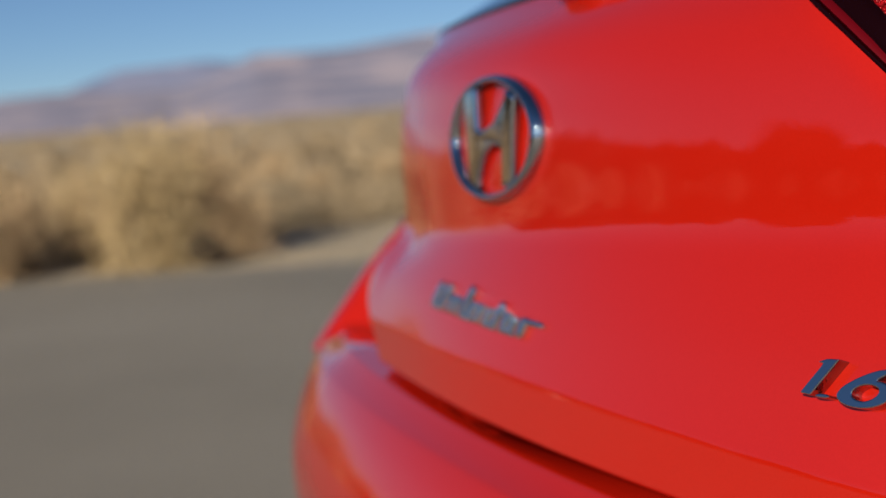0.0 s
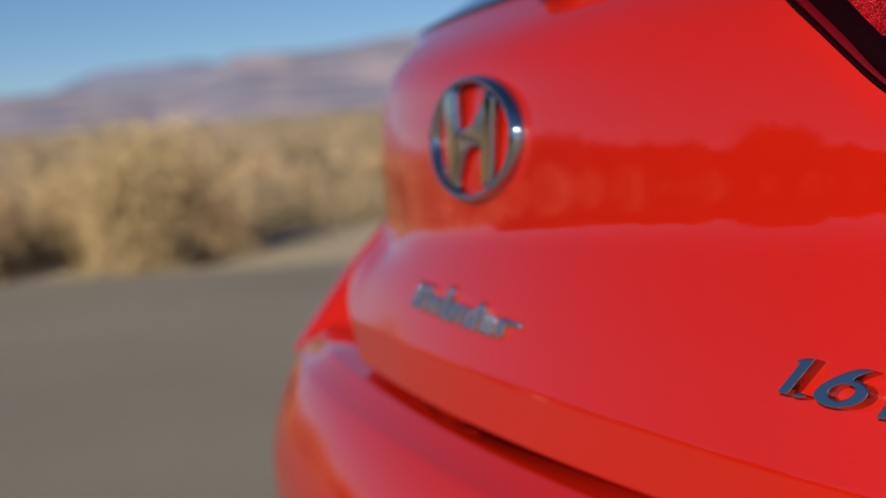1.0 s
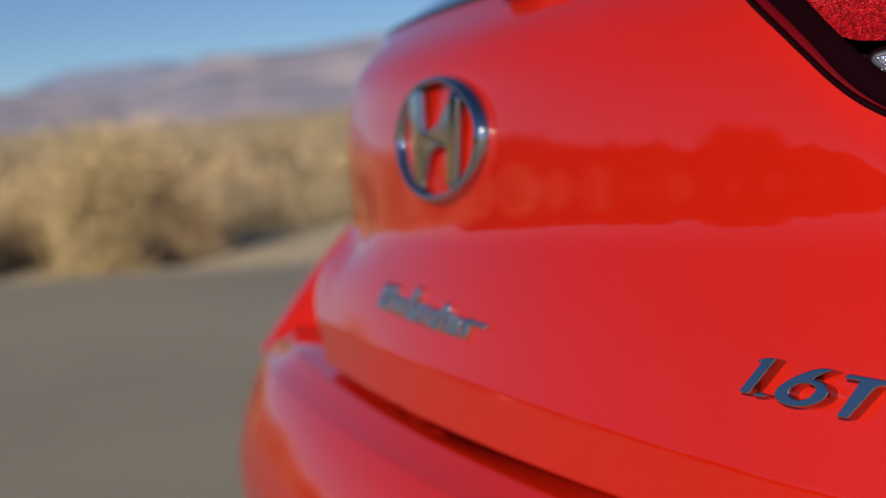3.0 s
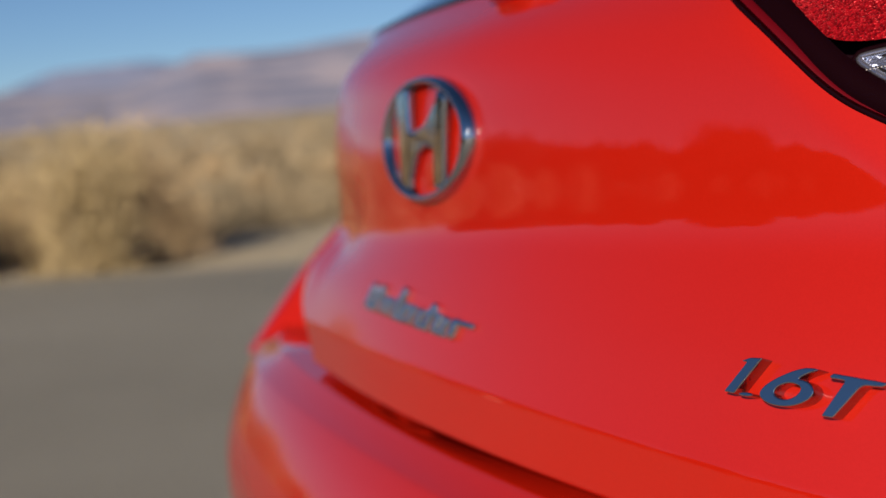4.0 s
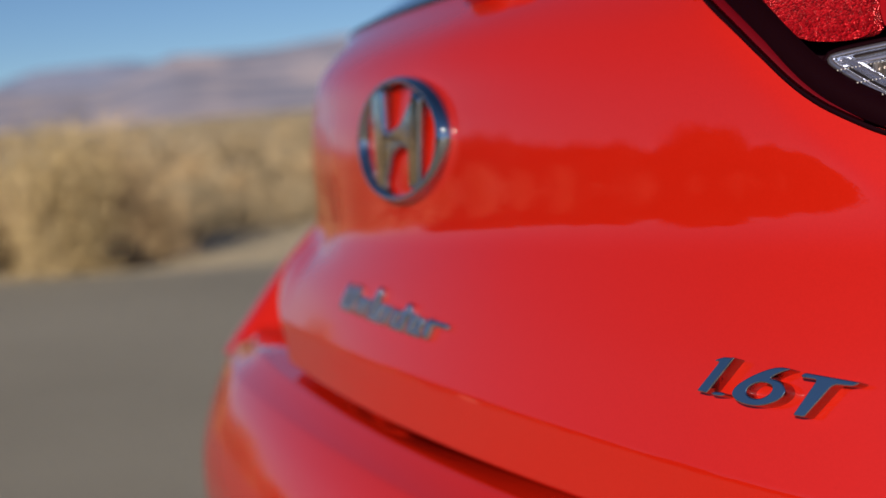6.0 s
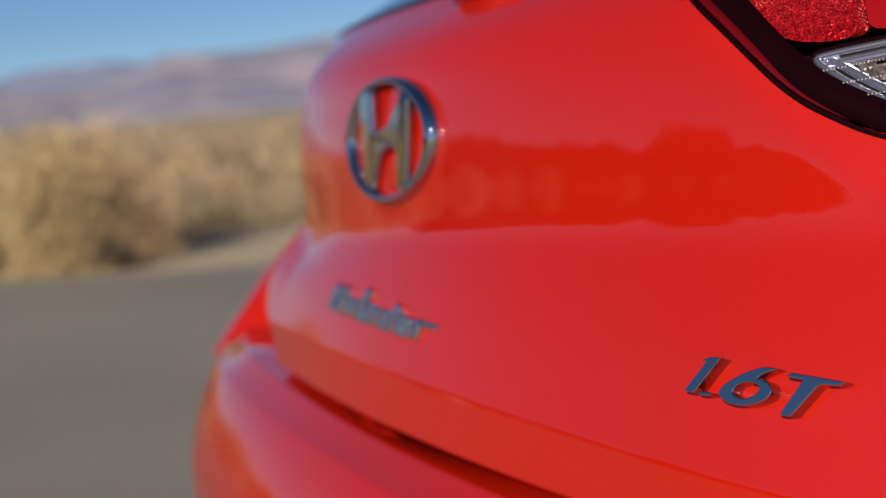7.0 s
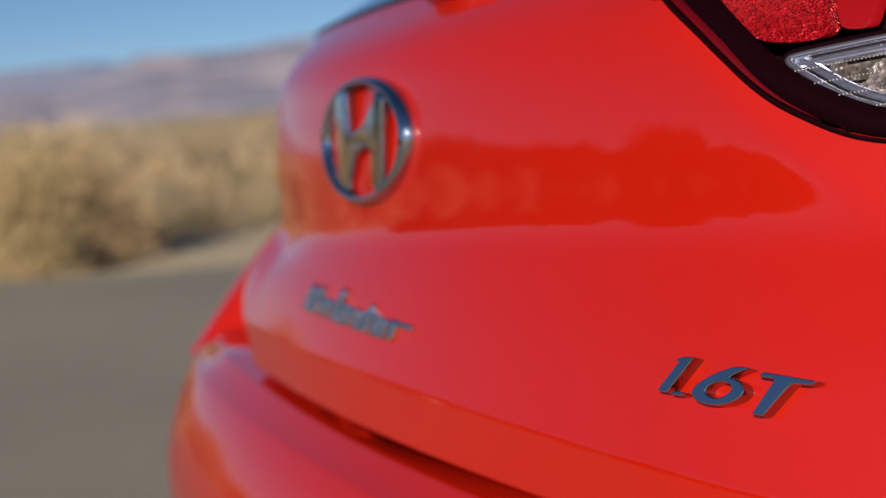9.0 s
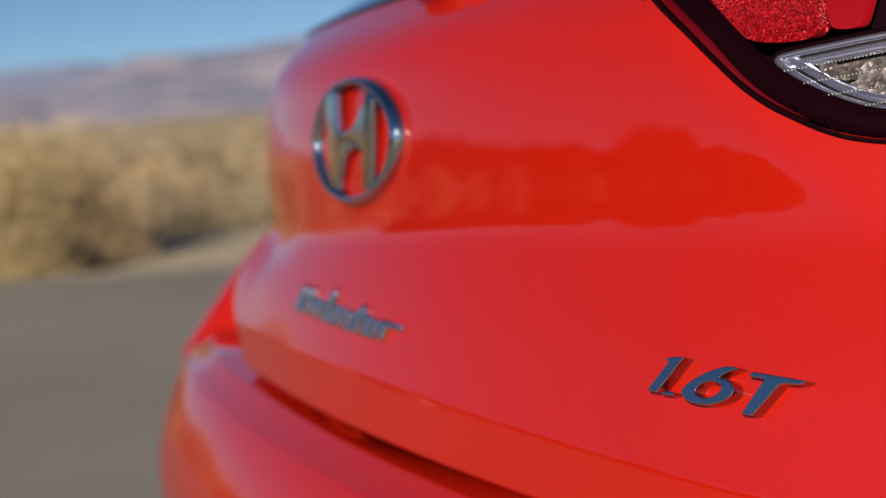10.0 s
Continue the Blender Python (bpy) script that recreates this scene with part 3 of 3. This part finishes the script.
def badge_part(name, polys, height, bevel, parent, label=""):
    polys = [soften(poly, max(bevel * 1.7, .0009)) for poly in polys]
    xs, zs = [p[0] for poly in polys for p in poly], [p[1] for poly in polys for p in poly]
    mx, mz = (min(xs) + max(xs)) / 2, (min(zs) + max(zs)) / 2
    base, e = on_skin(mx, mz, 0), .004
    u, w = (on_skin(mx + e, mz, 0) - base) / e, (on_skin(mx, mz + e, 0) - base) / e
    up = u.cross(w).normalized()

    def flat(x, z, h):
        return base + u * (x - mx) + w * (z - mz) + up * (h if h > .001 else h - .0012)

    ob = part(name, relief(polys, height, bevel, flat), CHROME, parent, label, smooth=False)
    ob.data.materials.append(WALL_CHROME)
    return ob


def engine_badge():
    """The characters 1.6T, leaning to the right."""
    g = new("engine_badge")
    g.parent = car
    g["label"] = "chrome engine badge reading 1.6T"
    h, b = .0060, .0005
    one = [(.2801, .8381), (.2853, .8378), (.2948, .8518), (.2892, .8514), (.2869, .8506), (.2855, .8499), (.2861, .8495), (.2879, .8496)]
    badge_part("digit_one", [one], h, b, g)
    badge_part("point", [rounded([(.2870, .8383), (.2883, .8375), (.2921, .8376), (.2944, .8383), (.2932, .8392), (.2894, .8391)], 2)], h, b, g)
    six = [(.3212, .8504), (.3149, .8507), (.3094, .8490), (.3035, .8461), (.2978, .8422), (.2965, .8386), (.3018, .8361), (.3105, .8361), (.3177, .8388), (.3203, .8422), (.3182, .8451), (.3145, .8462), (.3118, .8461), (.3158, .8486)]
    eye = [(.3031, .8396), (.3035, .8424), (.3082, .8446), (.3130, .8443), (.3146, .8427), (.3125, .8400), (.3080, .8384)]
    badge_part("digit_six", [rounded(six, 2), rounded(eye, 2)], h, b, g)
    tee = [(.3245, .8351), (.3291, .8349), (.3366, .8458), (.3383, .8468), (.3446, .8469), (.3464, .8479), (.3467, .8486), (.3257, .8498), (.3244, .8487), (.3251, .8479), (.3308, .8477)]
    badge_part("letter_t", [tee], h, b, g)


def emblem():
    """An oval chrome ring with two leaning bars and a bridge between them."""
    g = new("emblem")
    g.parent = car
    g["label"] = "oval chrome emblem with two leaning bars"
    cx, cz, rows = -.0205, .9403, []

    def on_plate(x, z, h):
        return Vector((x + .30 * (x - .05) * h, skin(x, cz) + .085 * (z - cz) - .0006 - h, z + .05 * h))

    def on_bar(x, z, h):
        return Vector((x + .30 * (x - .05) * h, skin(x, cz) + .04 * (z - cz) - .0010 - h, z))

    turn = [i * math.tau / 96 for i in range(96)]
    for k in range(17):
        u = k / 16
        a, b = .0703 - .0100 * u, .0367 - .0052 * u
        h = .0012 + .0052 * math.sin(math.pi * u) ** .55
        rows.append([on_plate(cx + a * math.cos(t), cz + b * math.sin(t), h) for t in turn])
    rows = [[on_skin(cx + .0703 * math.cos(t), cz + .0367 * math.sin(t), -.001) for t in turn]] + rows
    rows += [[on_skin(cx + .0603 * math.cos(t), cz + .0315 * math.sin(t), -.001) for t in turn]]
    bm = grid_bm(rows, True)
    bmesh.ops.recalc_face_normals(bm, faces=bm.faces)
    part("ring", bm, CHROME, g)
    left = [(cx - .0365, cz + .0245), (cx - .0310, cz + .0290), (cx - .0165, cz + .0310), (cx - .0165, cz + .018), (cx - .0155, cz + .004), (cx - .0165, cz - .0300), (cx - .0315, cz - .0270), (cx - .0345, cz)]
    right = [(cx + .0310, cz + .0275), (cx + .0425, cz + .0235), (cx + .0395, cz + .002), (cx + .0370, cz - .0255), (cx + .0215, cz - .0285), (cx + .0235, cz)]
    bridge = [(cx - .0220, cz + .0070), (cx - .0060, cz + .0050), (cx + .0120, cz + .0100), (cx + .0335, cz + .0265), (cx + .0290, cz - .0075), (cx + .0100, cz - .0035), (cx - .0060, cz - .0090), (cx - .0185, cz - .0270), (cx - .0250, cz - .004)]
    part("bar", relief([soften(left, .003)], .0056, .0022, on_bar), CHROME, g, smooth=False).data.materials.append(CHROME)
    part("bar", relief([soften(right, .003)], .0056, .0022, on_bar), CHROME, g, smooth=False).data.materials.append(CHROME)
    part("bridge", relief([soften(bridge, .004)], .0052, .0022, on_bar), CHROME, g, smooth=False).data.materials.append(CHROME)


def stroke(p, q, r, height):
    """A raised chrome stroke from p to q on the tailgate: half-round across, with rounded ends."""
    p, q = Vector(p), Vector(q)
    d = (q - p).normalized()
    side = Vector((-d.y, d.x))
    rows = []
    for k in range(29):
        if k < 10:
            c, w = p - d * r * math.cos(math.pi / 2 * k / 10), math.sin(math.pi / 2 * k / 10)
        elif k > 18:
            c, w = q + d * r * math.cos(math.pi / 2 * (28 - k) / 10), math.sin(math.pi / 2 * (28 - k) / 10)
        else:
            c, w = p + (q - p) * (k - 10) / 8, 1.0
        w = max(w, .02)
        row = []
        for i in range(15):
            a = math.pi * i / 14
            o = c + side * (r * w * math.cos(a))
            row.append(on_skin(o.x, o.y, height * w ** .45 * math.sin(a) ** .45 - .0004))
        rows.append(row)
    bm = grid_bm(rows)
    bmesh.ops.recalc_face_normals(bm, faces=bm.faces)
    return bm


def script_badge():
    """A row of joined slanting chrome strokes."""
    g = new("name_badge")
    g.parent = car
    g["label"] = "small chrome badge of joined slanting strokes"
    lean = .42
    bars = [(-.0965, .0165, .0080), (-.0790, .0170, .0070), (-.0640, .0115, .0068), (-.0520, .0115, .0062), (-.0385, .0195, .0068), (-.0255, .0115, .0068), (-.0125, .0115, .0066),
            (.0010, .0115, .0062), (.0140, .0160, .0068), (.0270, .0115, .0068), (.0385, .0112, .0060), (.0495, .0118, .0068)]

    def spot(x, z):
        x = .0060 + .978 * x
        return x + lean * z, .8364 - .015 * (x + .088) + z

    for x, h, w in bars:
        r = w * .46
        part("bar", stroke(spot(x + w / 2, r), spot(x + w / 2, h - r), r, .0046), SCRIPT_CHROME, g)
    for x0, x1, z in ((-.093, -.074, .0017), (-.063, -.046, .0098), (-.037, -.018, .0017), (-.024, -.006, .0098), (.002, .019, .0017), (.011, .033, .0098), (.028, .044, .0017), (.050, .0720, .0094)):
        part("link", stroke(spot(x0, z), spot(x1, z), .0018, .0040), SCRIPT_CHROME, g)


engine_badge()
emblem()
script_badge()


# ---- tail lamps ----
def patch(place, poly, h, nx=24, nz=18, edge=None):
    """A skin patch at height h over the tailgate, filling an outline row by row; edge: how far its rim drops."""
    lo, hi = min(p[1] for p in poly), max(p[1] for p in poly)
    rows = []
    for k in range(nz + 1):
        u = k / nz
        z = lo + (hi - lo) * (.5 - .5 * math.cos(math.pi * u)) * .9996 + (hi - lo) * .0002
        xs = []
        for (ax, az), (bx, bz) in zip(poly, poly[1:] + poly[:1]):
            if (az > z) != (bz > z):
                xs.append(ax + (bx - ax) * (z - az) / (bz - az))
        a, b = min(xs), max(xs)
        row = []
        for i in range(nx + 1):
            t = .5 - .5 * math.cos(math.pi * i / nx)
            x = a + (b - a) * t
            row.append(place(x, z, h))
        rows.append(row)
    bm = grid_bm(rows)
    if edge:
        rim = [e for e in bm.edges if e.is_boundary]
        ret = bmesh.ops.extrude_edge_only(bm, edges=rim)
        for v in ret["geom"]:
            if isinstance(v, bmesh.types.BMVert):
                v.co += Vector((0, edge, 0))
    bmesh.ops.recalc_face_normals(bm, faces=bm.faces)
    return bm


def band(place, outer, inner, h0, h1, bulge=.0006):
    """A strip between two outlines of as many points, rising from h0 to h1."""
    rows = [[place(x, z, h) for x, z in ring] for ring, h in ((outer, h0 - .002), (outer, h0), ([(.5 * (a + c), .5 * (b + d)) for (a, b), (c, d) in zip(outer, inner)], max(h0, h1) + bulge), (inner, h1), (inner, h1 - .002))]
    bm = grid_bm(rows, True)
    bmesh.ops.recalc_face_normals(bm, faces=bm.faces)
    return bm


def tail_lamp(side):
    g = new("tail_light")
    g.parent = car
    g["label"] = "smoked tail light with red reflectors and a clear reversing lens"

    def place(x, z, h):
        return on_skin(x if side > 0 else 2 * MIDDLE - x - .03, z, h)

    made = []
    made.append(part("housing", patch(place, inset(LAMP, .003), -.016, 40, 24), SMOKE, g))
    made.append(part("lens", patch(place, inset(LAMP, .0006), .0032, 70, 34, .004), LENS, g, "clear smoked lens"))
    made[-1].visible_shadow = False
    made.append(part("rim", band(place, inset(LAMP, -.0004), inset(LAMP, .0010), .0003, .0013), FRAME, g, "dark rim"))
    edge = [i for i, p in enumerate(LAMP) if p[0] < .335 and p[1] < .999 and p[0] + p[1] < 1.262]
    outer, wide = inset(LAMP, .0012), inset(LAMP, .0038)
    taper = [min(1.0, max(0.03, (.325 - LAMP[i][0]) / .05)) for i in edge]
    inner = [(outer[i][0] + (wide[i][0] - outer[i][0]) * k, outer[i][1] + (wide[i][1] - outer[i][1]) * k) for i, k in zip(edge, taper)]
    made.append(part("edge_strip", grid_bm([[place(*outer[i], .0016) for i in edge], [place(*p, .0018) for p in inner], [place(*p, .0004) for p in inner]]), RED_EDGE, g, "deep red edge strip"))
    made.append(part("frame", band(place, inset(LAMP, .0015), inset(LAMP, .0110), .0010, .0013), FRAME, g, "smoked frame inside the lens"))
    red = rounded([(.2520, .9975), (.2611, .9885), (.2681, .9835), (.2782, .9766), (.2852, .9722), (.2915, .9697), (.3013, .9686), (.3082, .9690), (.3104, .9716), (.3090, .9765), (.3000, .9900), (.2960, .9986)], 2)
    made.append(part("reflector", patch(place, red, -.003, 30, 20, .006), RED_FACET, g, "faceted bright red reflector", smooth=False))
    red2 = rounded([(.3005, .9956), (.3068, .9830), (.3123, .9747), (.3146, .9720), (.3206, .9712), (.3222, .9728), (.3202, .9810), (.3156, .9955)], 2)
    made.append(part("red_lamp", patch(place, red2, -.003, 12, 12, .006), RED_PLAIN, g, "plain red lamp window"))
    bez = rounded([(.3012, .9608), (.3058, .9622), (.3200, .9643), (.3337, .9662), (.3738, .9703), (.3849, .9559), (.3620, .9385), (.3422, .9400), (.3361, .9412), (.3244, .9461), (.3109, .9545)], 2)
    made.append(part("outer_bezel", band(place, inset(bez, -.0026), inset(bez, -.0012), .0010, .0010, .0002), FRAME, g, "dark smoked bezel"))
    made.append(part("bezel", band(place, inset(bez, -.0010), inset(bez, .0009), .0008, .0007, .0002), SATIN, g, "bright bezel"))
    made.append(part("inner_bezel", band(place, inset(bez, .0010), inset(bez, .0020), -.0015, -.002), BLACK, g, "thin dark line in the bezel"))
    made.append(part("inner_bezel", band(place, inset(bez, .0021), inset(bez, .0048), -.0006, -.0008, .0001), SATIN, g, "bright stepped inner bezel"))
    bowl = inset(bez, .0042)
    made.append(part("reversing_bowl", patch(place, bowl, -.0065, 34, 20), SILVER, g, "faceted silver reversing lamp bowl", smooth=False))
    bm = bmesh.new()
    for k in range(3):
        bmesh.ops.create_cube(bm, size=1, matrix=Matrix.Translation(place(.3190 + .0035 * k, .9570 - .0012 * k, -.004)) @ Matrix.Diagonal((.0028, .006, .0055 - .001 * k, 1)))
    made.append(part("bulb_holder", bm, SILVER, g, smooth=False))
    for (x0, z0), (x1, z1) in (((.3080, .9547), (.3510, .9601)), ((.3158, .9497), (.3530, .9545)), ((.3247, .9449), (.3560, .9485)), ((.3368, .9403), (.3601, .9429))):
        bm = bmesh.new()
        n = int((x1 - x0) / .00105)
        for i in range(n):
            t = i / n
            m = Matrix.Translation(place(x0 + (x1 - x0) * t, z0 + (z1 - z0) * t, .0036))
            bmesh.ops.create_icosphere(bm, subdivisions=1, radius=.0003, matrix=m)
        made.append(part("bead_line", bm, BEAD, g))


tail_lamp(1)
tail_lamp(-1)


# ---- the rest of the body ----
def body_shell():
    st = [(.30, .86, .99), (.7, .89, .98), (1.3, .90, .96), (2.0, .90, .95), (2.7, .90, .94), (3.2, .89, .93), (3.6, .87, .86), (3.95, .80, .76), (4.12, .62, .66)]
    y = [s[0] for s in st]
    fw, ft = spline(y, [s[1] for s in st]), spline(y, [s[2] for s in st])
    rows = []
    for q in np.linspace(.30, 4.12, 60):
        w, t = float(fw(q)), float(ft(q))
        half = [(w * .90, .20), (w * .97, .30), (w, .48), (w * 1.0, .64), (w * .985, .78), (w * .955, t - .05), (w * .90, t), (w * .6, t + .02), (0, t + .03)]
        rows.append([(x, q, z) for x, z in half] + [(-x, q, z) for x, z in half[-2::-1]])
    part("body_shell", grid_bm(rows), PAINT, car, "red body sides and bonnet")
    part("floor_pan", box_bm(1.56, 3.7, .06, Matrix.Translation((0, 2.15, .24)), .01), BLACK, car)


def greenhouse():
    st = [(.45, .62, 1.19), (.85, .62, 1.35), (1.4, .61, 1.40), (2.0, .60, 1.395), (2.5, .60, 1.33), (3.15, .66, .97)]
    y = [s[0] for s in st]
    fw, ft = spline(y, [s[1] for s in st]), spline(y, [s[2] for s in st])
    side, top = [], []
    for q in np.linspace(.45, 3.15, 40):
        w, t = float(fw(q)), float(ft(q))
        a = [(w + .20 * max(.05, (t - .95) / .45), .95), (w + .10, .95 + .5 * (t - .95)), (w, t - .03)]
        b = [(w, t - .03), (w * .9, t - .006), (w * .5, t + .012), (0, t + .016)]
        side.append([(x, q, z) for x, z in a])
        top.append([(x, q, z) for x, z in b] + [(-x, q, z) for x, z in b[-2::-1]])
    part("side_window", grid_bm(side), PRIVACY, car, "dark side glass")
    part("side_window", grid_bm([[(-x, y, z) for x, y, z in r] for r in side]), PRIVACY, car, "dark side glass")
    n = 29
    part("roof", grid_bm(top[:n]), BLACK, car, "gloss black roof")
    part("windscreen", grid_bm(top[n - 1:]), PRIVACY, car, "dark windscreen")


def wheel(x, y, side):
    g = new("wheel")
    g.parent = car
    g.matrix_basis = pose(x, y, .325, 0, 0, 0 if side > 0 else 180)
    ring = [(-.11, .235), (-.115, .29), (-.095, .318), (-.05, .3245), (.05, .3245), (.095, .318), (.115, .29), (.11, .235)]
    rows = [[(px, r * math.cos(t), r * math.sin(t)) for t in (i * math.tau / 48 for i in range(48))] for px, r in ring]
    part("tyre", grid_bm(rows, True), RUBBER, g)
    bm = grid_bm([[(px, r * math.cos(t), r * math.sin(t)) for t in (i * math.tau / 48 for i in range(48))] for px, r in ((-.09, .236), (.10, .236), (.112, .228), (.10, .215), (.0, .205))], True)
    for k in range(5):
        tmp = box_bm(.03, .05, .20, Matrix.Rotation(k * math.tau / 5, 4, "X") @ Matrix.Translation((.085, 0, .115)), .008)
        me = bpy.data.meshes.new("spoke")
        tmp.to_mesh(me)
        tmp.free()
        bm.from_mesh(me)
        bpy.data.meshes.remove(me)
    bmesh.ops.create_cone(bm, cap_ends=True, segments=24, radius1=.05, radius2=.045, depth=.05, matrix=Matrix.Translation((.085, 0, 0)) @ Matrix.Rotation(math.pi / 2, 4, "Y"))
    part("rim", bm, ALLOY, g)


body_shell()
greenhouse()
for wy in (.78, 3.43):
    for sx in (1, -1):
        wheel(sx * .80, wy, sx)
